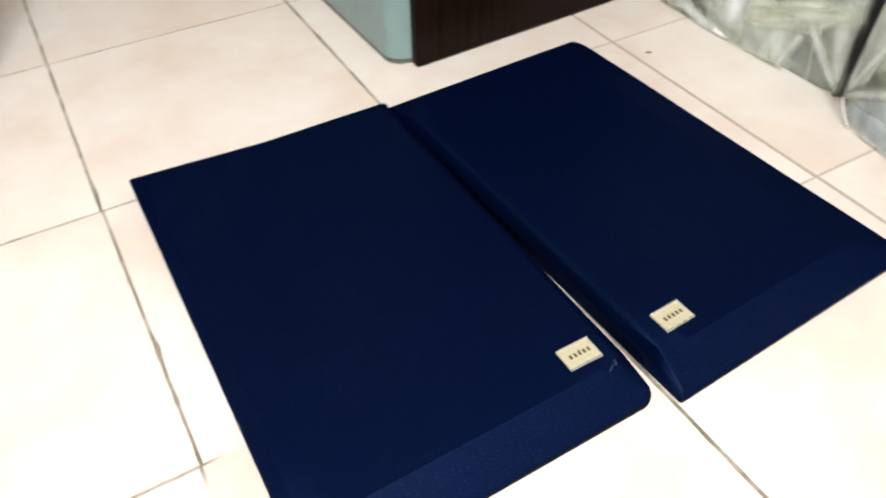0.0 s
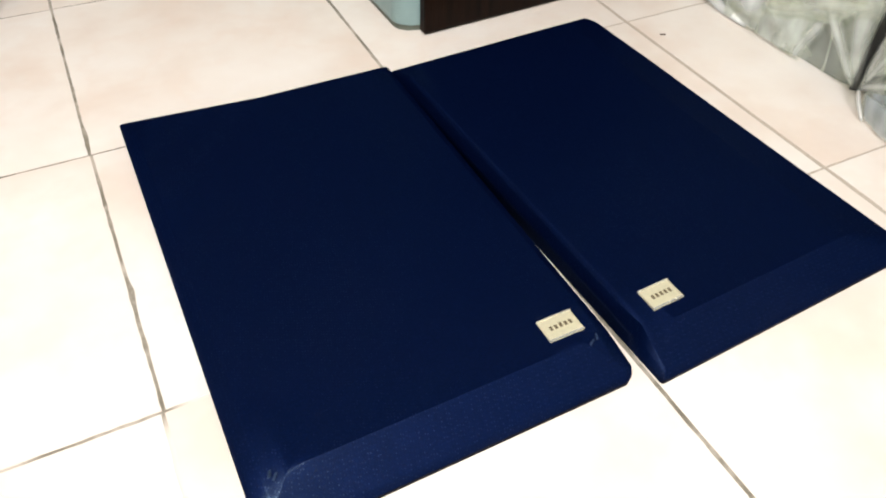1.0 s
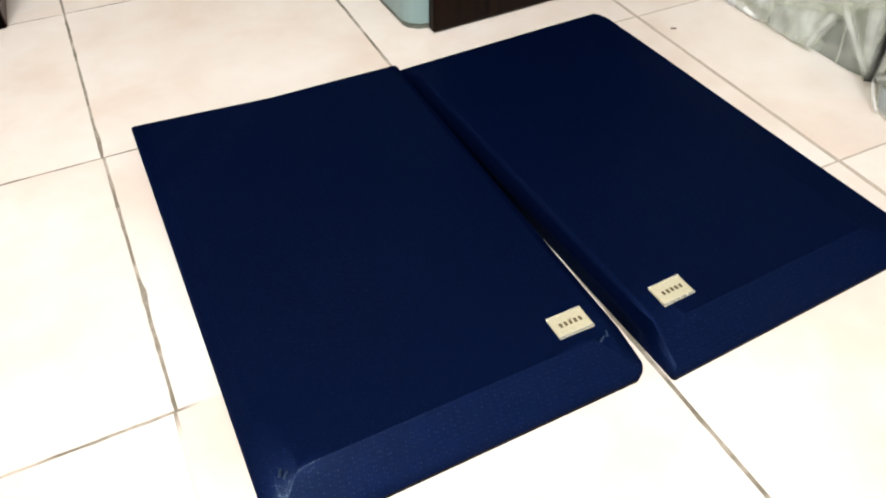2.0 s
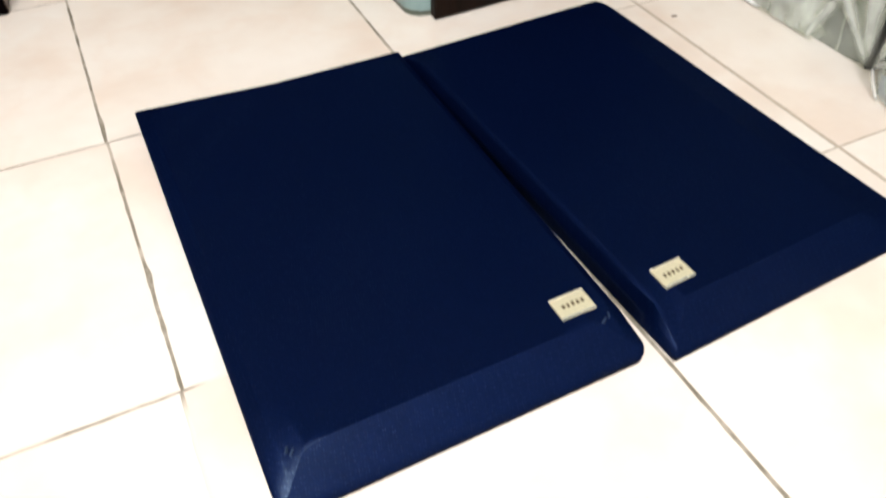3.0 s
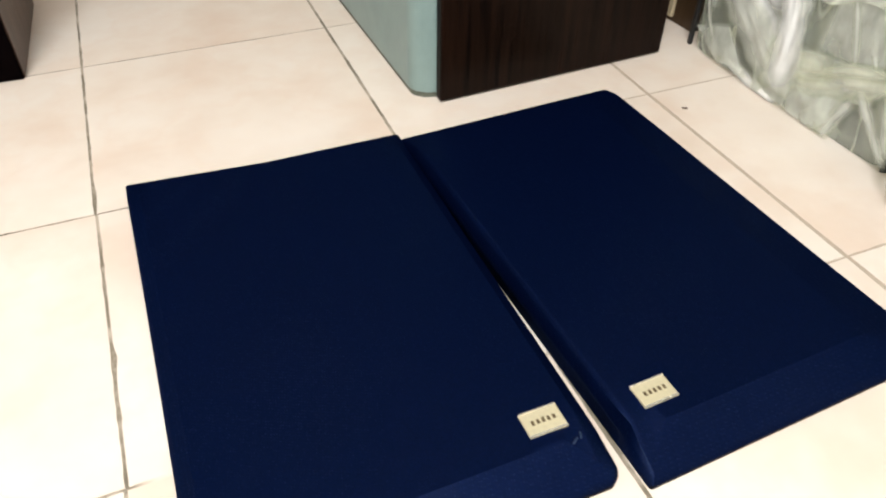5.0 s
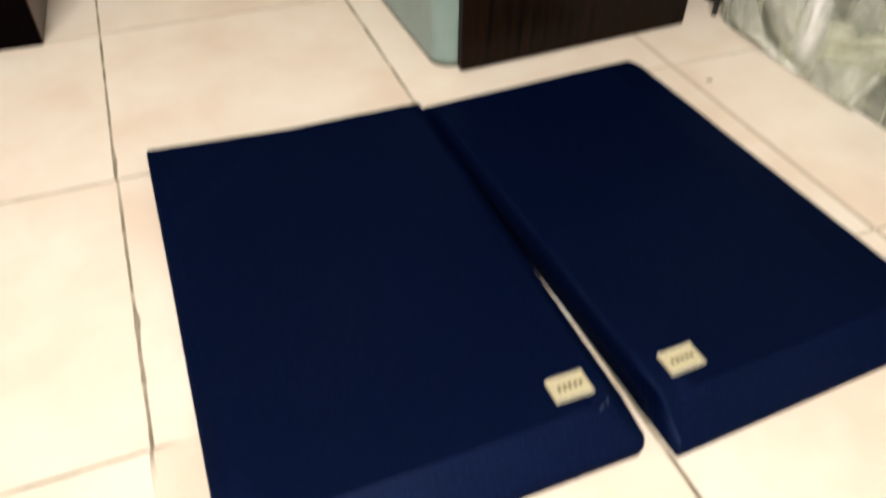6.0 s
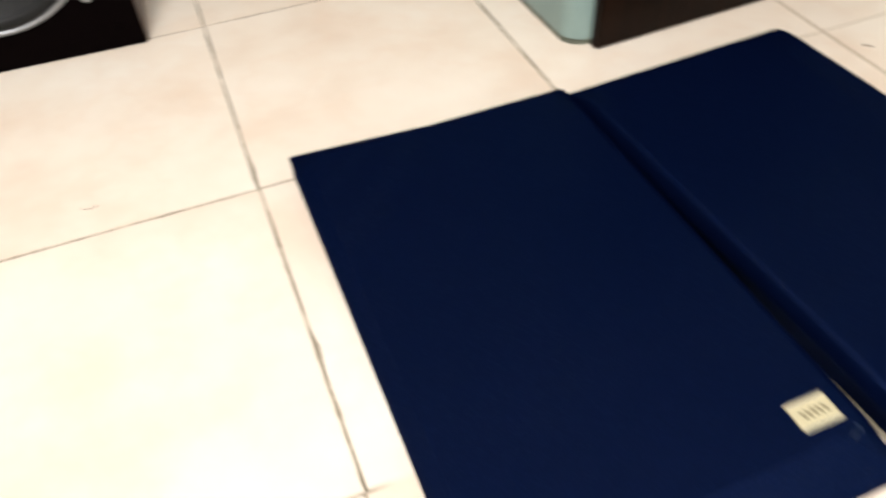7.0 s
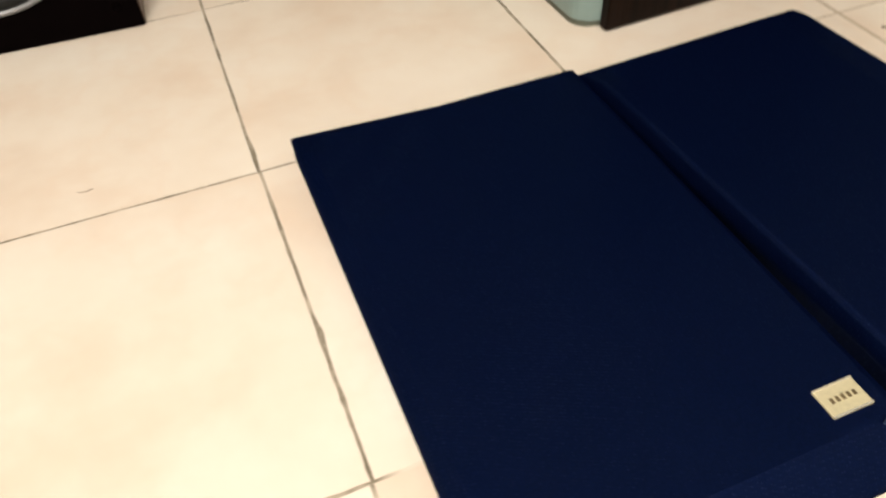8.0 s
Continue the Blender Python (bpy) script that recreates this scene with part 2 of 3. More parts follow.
RUBBER = plain("rubber_surround", (0.008, 0.008, 0.008), 0.5, speckle=0.2, spec=0.15)
CHROME = plain("brushed_ring", (0.21, 0.21, 0.215), 0.45, 0.7, speckle=0.06, scale=200)
BRASS = plain("brass", (0.80, 0.68, 0.44), 0.3, 0.5, speckle=0.1)
CARTON = plain("grey_carton", (0.090, 0.094, 0.084), 0.6, speckle=0.3, scale=7, relief=0.0)
TRIM_AND_SHADE = plain("trim_and_shade_black", (0.012, 0.012, 0.012), 0.4, speckle=0.2)
FILM = plastic_film_material("clear_plastic_film", 0.13, 0.34, 11)
OLIVE_FOLD = film_fold_material("olive_tinted_film", (0.80, 0.81, 0.66), 0.45, 0.70)
PALE_FOLD = film_fold_material("pale_film", (0.82, 0.83, 0.74), 0.36, 0.62)
# the near-white colour serves white folds and also paints glare on the film
WHITE_GLARE_FOLD = film_fold_material("white_film_and_glare", (0.92, 0.92, 0.88), 0.75, 1.0)
GATHERED = film_fold_material("gathered_film", (0.94, 0.94, 0.90), 0.40, 1.0, (0.22, 0.22))
PATCH = film_fold_material("doubled_film", (0.78, 0.80, 0.71), 0.30, 0.55, (0.10, 0.10))
GREY_PATCH = film_fold_material("grey_film", (0.66, 0.72, 0.74), 0.30, 0.55, (0.10, 0.10))
LAYER = plastic_film_material("milky_plastic_film", 0.10, 0.38, 10)
SPECK = plain("dark_crumb", (0.12, 0.08, 0.055), 0.8, speckle=0.3)
GLOW = bpy.data.materials.new("tube_glow")
GLOW.use_nodes = True
GLOW.node_tree.nodes["Principled BSDF"].inputs["Emission Color"].default_value = (1.0, 0.96, 0.9, 1)
GLOW.node_tree.nodes["Principled BSDF"].inputs["Emission Strength"].default_value = 6

# ---- mesh helpers ----


def part(name, bm, material, parent=None, label="", smooth=False):
    """Links a bmesh as one mesh object, under parent if there is one."""
    data = bpy.data.meshes.new(name)
    bm.normal_update()
    for f in bm.faces:
        f.smooth = smooth
    bm.to_mesh(data)
    bm.free()
    data.materials.append(material)
    ob = new(name, data)
    ob.parent = parent
    if label:
        ob["label"] = label
    return ob


def thing(name, m, label, category, group=""):
    ob = new(name)
    ob.matrix_world = m
    return tagged(ob, label, category, group)


def box(x0, y0, z0, x1, y1, z1, bevel=0.0, segments=2):
    bm = bmesh.new()
    bmesh.ops.create_cube(bm, size=1)
    for v in bm.verts:
        v.co = Vector(((x0 + x1) / 2 + v.co.x * (x1 - x0), (y0 + y1) / 2 + v.co.y * (y1 - y0), (z0 + z1) / 2 + v.co.z * (z1 - z0)))
    if bevel:
        bmesh.ops.bevel(bm, geom=bm.edges[:], offset=bevel, segments=segments, profile=0.5, affect="EDGES")
    return bm


def prism(outline, z0, z1, bevel=0.0):
    """An upright solid over a plan outline."""
    bm = bmesh.new()
    low = [bm.verts.new((x, y, z0)) for x, y in outline]
    high = [bm.verts.new((x, y, z1)) for x, y in outline]
    bm.faces.new(high)
    bm.faces.new(low[::-1])
    n = len(outline)
    for i in range(n):
        bm.faces.new((low[i], low[(i + 1) % n], high[(i + 1) % n], high[i]))
    if bevel:
        bmesh.ops.bevel(bm, geom=bm.edges[:], offset=bevel, segments=2, profile=0.5, affect="EDGES")
    return bm


def lathe(profile, steps=64):
    """A turned body round the z axis from (radius, height) pairs."""
    bm = bmesh.new()
    rings = []
    for r, z in profile:
        rings.append([bm.verts.new((r * math.cos(a), r * math.sin(a), z)) for a in (i * math.tau / steps for i in range(steps))])
    for a, b in zip(rings, rings[1:]):
        for i in range(steps):
            bm.faces.new((a[i], a[(i + 1) % steps], b[(i + 1) % steps], b[i]))
    bm.faces.new(rings[-1])
    return bm


def rounded(w, l, r, inset, arc=5, side=14):
    """Points round a rectangle w by l with rounded corners, drawn in by inset. r: one radius, or four: south-east, north-east, north-west, south-west."""
    w, l = w / 2 - inset, l / 2 - inset
    radii = [max(q - inset, 0.0015) for q in (r if isinstance(r, tuple) else (r,) * 4)]
    corners = [(sx * (w - q), sy * (l - q), a0, q) for (sx, sy, a0), q in zip(((1, -1, -90), (1, 1, 0), (-1, 1, 90), (-1, -1, 180)), radii)]
    pts = []
    for k, (cx, cy, a0, q) in enumerate(corners):
        for i in range(arc + 1):
            a = radians(a0 + 90 * i / arc)
            pts.append((cx + q * math.cos(a), cy + q * math.sin(a)))
        nx, ny, na, nq = corners[(k + 1) % 4]
        start = pts[-1]
        end = (nx + nq * math.cos(radians(na)), ny + nq * math.sin(radians(na)))
        for i in range(1, side):
            f = i / side
            pts.append((start[0] + (end[0] - start[0]) * f, start[1] + (end[1] - start[1]) * f))
    return pts


# ---- the room ----
T = 0.40
X0, X1, Y0, Y1, H = -2.0, 2.4, -3.2, 4.4, 2.6
floor = tagged(part("floor", box(X0, Y0, -0.12, X1, Y1, -0.0005), GROUT), "cream mottled ceramic tile floor with brown grout joints", "floor", kind="structure")
# unseen walls and ceiling, added to enclose the room and shape its bounced light
for name, b in (("wall_west", (X0 - 0.15, Y0, -0.12, X0, Y1, H)), ("wall_east", (X1, Y0, -0.12, X1 + 0.15, Y1, H)),
                ("wall_south", (X0 - 0.15, Y0 - 0.15, -0.12, X1 + 0.15, Y0, H)), ("wall_north", (X0 - 0.15, Y1, -0.12, X1 + 0.15, Y1 + 0.15, H))):
    tagged(part(name, box(*b), WALL), "unseen off-white wall added to close the room", "wall", kind="structure")
tagged(part("ceiling", box(X0 - 0.15, Y0 - 0.15, H, X1 + 0.15, Y1 + 0.15, H + 0.12), CEILING), "unseen white ceiling added to close the room", "ceiling", kind="structure")

tube = thing("ceiling_light", pose(*TUBE_A), "white ceiling batten with a lit fluorescent tube", "ceiling light")
part("housing", box(-0.64, -0.04, 0.0, 0.64, 0.04, 0.08, 0.006), CEILING, tube)
bm = lathe([(0.0125, -0.6), (0.0129, -0.59), (0.0129, 0.59), (0.0125, 0.6)], 16)
bmesh.ops.rotate(bm, verts=bm.verts, matrix=Matrix.Rotation(radians(90), 3, "Y"))
bmesh.ops.translate(bm, verts=bm.verts, vec=(0, 0, -0.02))
part("tube", bm, GLOW, tube, smooth=True)


# ---- the two loudspeaker grilles ----
GW, GL = 0.353, 0.566
TOP, FRONT, BACK = 0.036, 0.009, 0.017


def grille_height(x, y, west, east):
    """Flat panel that slopes down to its rims, most of all at the front. west, east: rim height and width of the slope."""
    rim, wide = west if x < 0 else east
    s, f, b = GW / 2 - abs(x), y + GL / 2, GL / 2 - y
    if rim < 0.01:  # a rounded shoulder that turns into a plain edge at the front corner
        blend = min(1, max(0, (f - 0.045) / 0.05))
        slope = blend * math.sin(math.pi / 2 * min(1, s / 0.009)) ** 0.7 + (1 - blend) * min(1, s / wide)
    z = min(rim + (TOP - rim) * (slope if rim < 0.01 else min(1, s / wide)), FRONT + (TOP - FRONT) * min(1, f / 0.038), BACK + (TOP - BACK) * min(1, b / 0.03))
    return z + 0.0008 * noise.noise(Vector((x * 7, y * 7, 3.1)))


def grille_cover(lift, west, east, corners):
    """lift: how far the far outer corner has warped up."""
    bm = bmesh.new()
    insets = [0.0, 0.0025, 0.005, 0.007, 0.010, 0.012, 0.013, 0.016, 0.018, 0.020, 0.024, 0.029, 0.032, 0.035, 0.038, 0.044, 0.048, 0.06, 0.070, 0.074, 0.078, 0.09, 0.11, 0.135, 0.16]
    rings = [[bm.verts.new((x, y, 0.0046)) for x, y in rounded(GW, GL, corners, 0.0012)]]
    for k, d in enumerate(insets):
        drop = 0.0025 if k == 0 else 0.0006 if k == 1 else 0
        rings.append([bm.verts.new((x, y, grille_height(x, y, west, east) - drop + lift * max(0, -x / GW * 2) * max(0, y / GL * 2) ** 2)) for x, y in rounded(GW, GL, corners, d)])
    n = len(rings[0])
    for a, b in zip(rings, rings[1:]):
        for i in range(n):
            bm.faces.new((a[i], a[(i + 1) % n], b[(i + 1) % n], b[i]))
    bm.faces.new(rings[-1])
    bm.normal_update()
    for e in bm.edges:  # the cloth is drawn tight over the ridges
        a, b = (v.co for v in e.verts)
        rim = west[0] if a.x < 0 else east[0]
        straight = min(abs(a.x - b.x), abs(a.y - b.y)) < 0.0008
        soft_side = rim < 0.01 and GW / 2 - abs(a.x) < 0.024 and a.y + GL / 2 > 0.075
        soft_corner = soft_side or rim > 0.02 and GW / 2 - abs(a.x) < 0.045 and a.y + GL / 2 < 0.06
        if len(e.link_faces) == 2 and straight and not soft_corner and e.calc_face_angle() > 0.3:
            e.smooth = False
    return bm


def build_grille(m, badge_x, badge_y, shape, label):
    g = thing("speaker_grille", m, label, "speaker grille", "pair of speaker grilles")
    part("cloth_cover", grille_cover(*shape), FABRIC, g, "navy blue woven cloth", smooth=True)
    bm = prism(rounded(GW, GL, shape[3], 0.0007, side=2), 0.0, 0.0048)
    part("frame", bm, FRAME_BLACK, g, "black moulded frame rim")
    # badge near the front inner corner
    bx, by = badge_x, badge_y
    badge = part("badge", box(bx - 0.0185, by - 0.0126, TOP - 0.001, bx + 0.0185, by + 0.0126, TOP + 0.0022, 0.0008), BADGE, g, "champagne metal name plate")
    for side in (-1, 1):
        part("badge_edge", box(bx - 0.0185, by + side * 0.0119 - 0.0007, TOP + 0.0018, bx + 0.0185, by + side * 0.0119 + 0.0007, TOP + 0.0027), BADGE_EDGE, badge, "bright polished edge")
    for i in range(5):
        x = bx - 0.0100 + i * 0.0052
        part("mark", box(x - 0.0014, by - 0.0023, TOP + 0.0020, x + 0.0014, by + 0.0023, TOP + 0.0026), INK, badge, "dark brown mark")
    return g


LEFT_NARROW = 0.996
LEFT_SHAPE = (0.011, (0.025, 0.016), (0.023, 0.016), (0.011, 0.010, 0.003, 0.004))
grille = build_grille(pose(0.2210, -0.2735, 0, 0, 0, 0.5) @ Matrix.Diagonal((LEFT_NARROW, 1, 1, 1)), 0.1300, -0.2195, LEFT_SHAPE, "dark navy blue cloth speaker grille lying face up on tiles")
build_grille(pose(0.5808, -0.278, 0, 0, 0, 2.7) @ Matrix.Diagonal((0.99, 1.0, 1, 1)), -0.1315, -0.2170, (0.0, (0.004, 0.005), (0.0135, 0.074), (0.024, 0.022, 0.005, 0.004)), "dark navy blue cloth speaker grille, slightly askew beside its twin")


def pucker(x, y, seed):
    """A small rucked fold of the cloth."""
    bm = bmesh.new()
    rnd = random.Random(seed)
    for k in range(3):
        ang = rnd.uniform(0.3, 1.3)
        cx, cy = x + rnd.uniform(-0.005, 0.005), y + rnd.uniform(-0.004, 0.004)
        rows = []
        for i in range(6):
            s = (i / 5 - 0.5) * 0.0065
            px, py = cx + math.cos(ang) * s, cy + math.sin(ang) * s
            h = 0.0007 * (1 - (2 * i / 5 - 1) ** 2) + 0.0004
            nx, ny = -math.sin(ang) * 0.0010, math.cos(ang) * 0.0010
            z = grille_height(px, py, *LEFT_SHAPE[1:3])
            rows.append([bm.verts.new((px - nx, py - ny, z - 0.0004)), bm.verts.new((px, py, z + h)), bm.verts.new((px + nx, py + ny, z - 0.0004))])
        for a, b in zip(rows, rows[1:]):
            bm.faces.new((a[0], b[0], b[1], a[1]))
            bm.faces.new((a[1], b[1], b[2], a[2]))
    for f in bm.faces:
        f.normal_update()
        if f.normal.z < 0:
            f.normal_flip()
    return bm


# the highlight on these small folds is put into their paler colour
part("pucker", pucker(0.151, -0.246, 4), FOLD_HIGHLIGHT, grille, "small fold in the cloth, highlight in its pale colour")
part("pucker", pucker(-0.150, -0.243, 9), FOLD_HIGHLIGHT, grille, "small fold in the cloth, highlight in its pale colour")


# ---- cabinet with the wood-grain front ----
cabinet = thing("cabinet", pose(0.491, 0.102, 0, 0, 0, 2.6), "grey-green cabinet with a dark wood-grain front panel", "cabinet")
CH = 0.62
part("body", prism([(-0.001, 0.004), (0.395, 0.004), (0.395, 0.48), (-0.020, 0.48), (-0.0312, 0.034), (-0.0295, 0.026), (-0.0255, 0.0185), (-0.0195, 0.0125), (-0.011, 0.008)], 0.010, CH, 0.002), GREEN, cabinet, "grey-green painted side")
# the base is coloured dark olive for the shadow line under the body
part("plinth", prism([(0.004, 0.008), (0.39, 0.008), (0.39, 0.47), (-0.017, 0.47), (-0.0275, 0.034), (-0.024, 0.024), (-0.014, 0.014)], 0.0, 0.0105), PLINTH_SHADE, cabinet, "recessed base, shadow line in its dark colour")
bm = prism([(0, -0.014), (0.402, -0.014), (0.402, 0.0035), (0, 0.0035)], 0.003, CH - 0.004, 0.003)
part("front_panel", bm, EBONY, cabinet, "dark brown wood-grain front")


# ---- loudspeaker with its woofer ----
speaker = thing("loudspeaker", pose(-0.082, 0.389, 0, 0, 0, -2.2), "dark wood loudspeaker without grille, black baffle and bare woofer", "loudspeaker")
SW, SH, SD = 0.352, 0.57, 0.29
part("cabinet_shell", box(-SW, 0.006, 0.0, 0, SD, SH, 0.002), SPEAKER_WOOD, speaker, "dark red-brown wood veneer")
part("baffle", box(-SW + 0.0015, 0.0, 0.0015, -0.0015, 0.0065, SH - 0.0015, 0.001), BAFFLE, speaker, "black front baffle")


def facing(bm, x, z, y=0.0):
    """Turns a lathed body to face out of the baffle, at x, z."""
    bmesh.ops.rotate(bm, verts=bm.verts, matrix=Matrix.Rotation(radians(90), 3, "X"))
    bmesh.ops.translate(bm, verts=bm.verts, vec=(x, y, z))
    return bm


WX, WZ = -SW / 2, 0.203
woofer = part("woofer", facing(lathe([(0.143, 0.001), (0.142, 0.003), (0.132, 0.0035), (0.124, 0.002), (0.10, -0.0005), (0.045, -0.004), (0.04, 0.004), (0.02, 0.012)]), WX, WZ), CONE, speaker, "black paper cone woofer", smooth=True)
part("ring", facing(lathe([(0.150, 0.0), (0.1495, 0.004), (0.147, 0.0058), (0.1435, 0.0052), (0.142, 0.0)]), WX, WZ), CHROME, woofer, "pale metal trim ring", smooth=True)
part("surround", facing(lathe([(0.141, 0.003), (0.137, 0.0085), (0.130, 0.0095), (0.124, 0.005), (0.122, 0.002)]), WX, WZ), RUBBER, woofer, "rubber surround", smooth=True)
for a in (45, 135, 225, 315):
    sx, sz = WX + 0.167 * math.cos(radians(a)), WZ + 0.167 * math.sin(radians(a))
    part("screw", facing(lathe([(0.0085, 0.0), (0.0082, 0.003), (0.006, 0.0052), (0.0028, 0.0058), (0.0022, 0.0042)], 20), sx, sz), CHROME, woofer, "domed metal screw", smooth=True)
part("tweeter", facing(lathe([(0.05, 0.0), (0.049, 0.003), (0.03, 0.002), (0.022, 0.004), (0.012, 0.01)], 40), WX, 0.47), CONE, speaker, "black dome tweeter", smooth=True)
for sx in (-SW + 0.031, -0.031):
    for sz in (0.035, SH - 0.035):
        part("grille_socket", facing(lathe([(0.0075, 0.0), (0.0075, 0.0018), (0.0055, 0.002), (0.0045, 0.0006)], 20), sx, sz), BAFFLE, speaker, "black grille socket", smooth=True)


# ---- boxes wrapped in clear plastic ----
def film_shell(w, d, h, r, seed):
    """A plastic bag drawn over a box with rounded corners: sheets that swell, wrinkle and tuck in at the foot."""
    bm = bmesh.new()
    rings = []
    levels = 30
    for k in range(levels + 1):
        z = 0.001 + (h + 0.006) * (k / levels) ** 1.2
        ring = []
        for x, y in rounded(w, d, r, 0.0, arc=6, side=22):
            p = Vector((x, y, z))
            broad = noise.noise(p * 6 + Vector((seed, 0, 0)))
            ridge = 1 - abs(noise.noise(Vector((x * 9 + z * 7, y * 12 - z * 8, seed))))
            swell = 0.004 + 0.003 * broad + 0.005 * ridge ** 4 - 0.003 * max(0, 1 - z / 0.02)
            f = 1 + swell / max(0.05, math.hypot(x, y))
            ring.append(bm.verts.new((w / 2 + x * f, d / 2 + y * f, z)))
        rings.append(ring)
    n = len(rings[0])
    for lo, hi in zip(rings, rings[1:]):
        for i in range(n):
            bm.faces.new((lo[i], lo[(i + 1) % n], hi[(i + 1) % n], hi[i]))
    bm.faces.new(rings[-1])
    return bm


def fold_patch(points, seed):
    """A tucked fold of film: a thin four-cornered sheet on the bag's west side, slightly bowed, with uneven edges."""
    bm = bmesh.new()
    uv = bm.loops.layers.uv.new("fold")
    n = 10
    grid = []
    for i in range(n + 1):
        line = []
        for j in range(n + 1):
            u, v = i / n, j / n
            weights = ((1 - u) * (1 - v), u * (1 - v), u * v, (1 - u) * v)
            y = sum(w * p[0] for w, p in zip(weights, points)) + 0.004 * noise.noise(Vector((u * 3, v * 3, seed)))
            z = sum(w * p[1] for w, p in zip(weights, points)) + 0.003 * noise.noise(Vector((u * 3, v * 3, seed + 5)))
            x = -0.0125 - 0.004 * math.sin(math.pi * u) * math.sin(math.pi * v) - 0.003 * noise.noise(Vector((y * 40, z * 40, seed)))
            line.append(bm.verts.new((x, y, max(0.002, z))))
        grid.append(line)
    for i in range(n):
        for j in range(n):
            f = bm.faces.new((grid[i][j], grid[i + 1][j], grid[i + 1][j + 1], grid[i][j + 1]))
            for loop, (a, b) in zip(f.loops, ((i, j), (i + 1, j), (i + 1, j + 1), (i, j + 1))):
                loop[uv].uv = (a / n, b / n)
    return bm


def ribbon(path, widths, seed, proud=0.016, pleats=2):
    """A strip of folded film along a path over the bag's west side, pleated along its length."""
    bm = bmesh.new()
    uv = bm.loops.layers.uv.new("fold")
    n, cols = 8 * (len(path) - 1), 4 * pleats + 4
    last = None
    for i in range(n + 1):
        f = i / n * (len(path) - 1)
        k = min(int(f), len(path) - 2)
        u = f - k
        ends = [Vector(path[min(max(q, 0), len(path) - 1)]) for q in (k - 1, k, k + 1, k + 2)]
        tangents = [(ends[2] - ends[0]) / 2, (ends[3] - ends[1]) / 2]
        spot = ends[1] * (2 * u**3 - 3 * u * u + 1) + tangents[0] * (u**3 - 2 * u * u + u) + ends[2] * (3 * u * u - 2 * u**3) + tangents[1] * (u**3 - u * u)
        wide = widths[k] + (widths[k + 1] - widths[k]) * u
        ahead = (tangents[0] * (1 - u) + tangents[1] * u).normalized()
        ny, nz = -ahead.y, ahead.x
        row = []
        for j in range(cols + 1):
            a = j / cols * 2 - 1
            side = wide / 2 * a * (1 + 0.25 * noise.noise(Vector((f * 2, a * 1.5, seed))))
            y, z = spot.x + ny * side, spot.y + nz * side
            x = -proud - wide * 0.06 * noise.noise(Vector((f * 1.5, a * pleats, seed))) * (1 - a * a) - 0.001 * noise.noise(Vector((y * 50, z * 50, seed)))
            row.append(bm.verts.new((x, y, max(0.002, z))))
        if last:
            for j in range(cols):
                face = bm.faces.new((last[j], row[j], row[j + 1], last[j + 1]))
                for loop, (p, q) in zip(face.loops, ((i - 1, j), (i, j), (i, j + 1), (i - 1, j + 1))):
                    loop[uv].uv = (p / n, q / cols)
        last = row
    return bm


def crease(y0, z0, y1, z1, wide, seed):
    """A sharp raised fold line in the film, thin at both ends."""
    bm = bmesh.new()
    n = 9
    dy, dz = y1 - y0, z1 - z0
    long = math.hypot(dy, dz)
    ny, nz = -dz / long, dy / long
    last = None
    for i in range(n + 1):
        f = i / n
        half = wide * (0.25 + 0.75 * math.sin(math.pi * min(1, 0.15 + f * 0.8)))
        bend = 0.006 * noise.noise(Vector((f * 2, seed, 1.0)))
        y, z = y0 + dy * f + ny * bend, max(0.004, z0 + dz * f + nz * bend)
        half *= 0.4
        row = [bm.verts.new((-0.0135, y - ny * half, z - nz * half)), bm.verts.new((-0.0135 - half * 0.9, y, z)), bm.verts.new((-0.0135, y + ny * half, z + nz * half))]
        if last:
            bm.faces.new((last[0], row[0], row[1], last[1]))
            bm.faces.new((last[1], row[1], row[2], last[2]))
        last = row
    return bm


def sheet(y0, y1, low, high, seed):
    """A loose milky layer of film that hangs over the upper part of the bag."""
    bm = bmesh.new()
    rows, cols = 14, 24
    grid = []
    for i in range(rows + 1):
        f = i / rows
        line = []
        for j in range(cols + 1):
            g = j / cols
            y = y0 + (y1 - y0) * g
            edge = low + 0.030 * noise.noise(Vector((g * 3.5, seed, 0))) + 0.03 * abs(g - 0.45)
            z = edge + (high - edge) * f
            x = -0.015 - 0.006 * noise.noise(Vector((y * 14 + z * 10, z * 9, seed))) - 0.004 * math.exp(-f * 8)
            line.append(bm.verts.new((x, y, z)))
        grid.append(line)
    for i in range(rows):
        for j in range(cols):
            bm.faces.new((grid[i][j], grid[i][j + 1], grid[i + 1][j + 1], grid[i + 1][j]))
    return bm


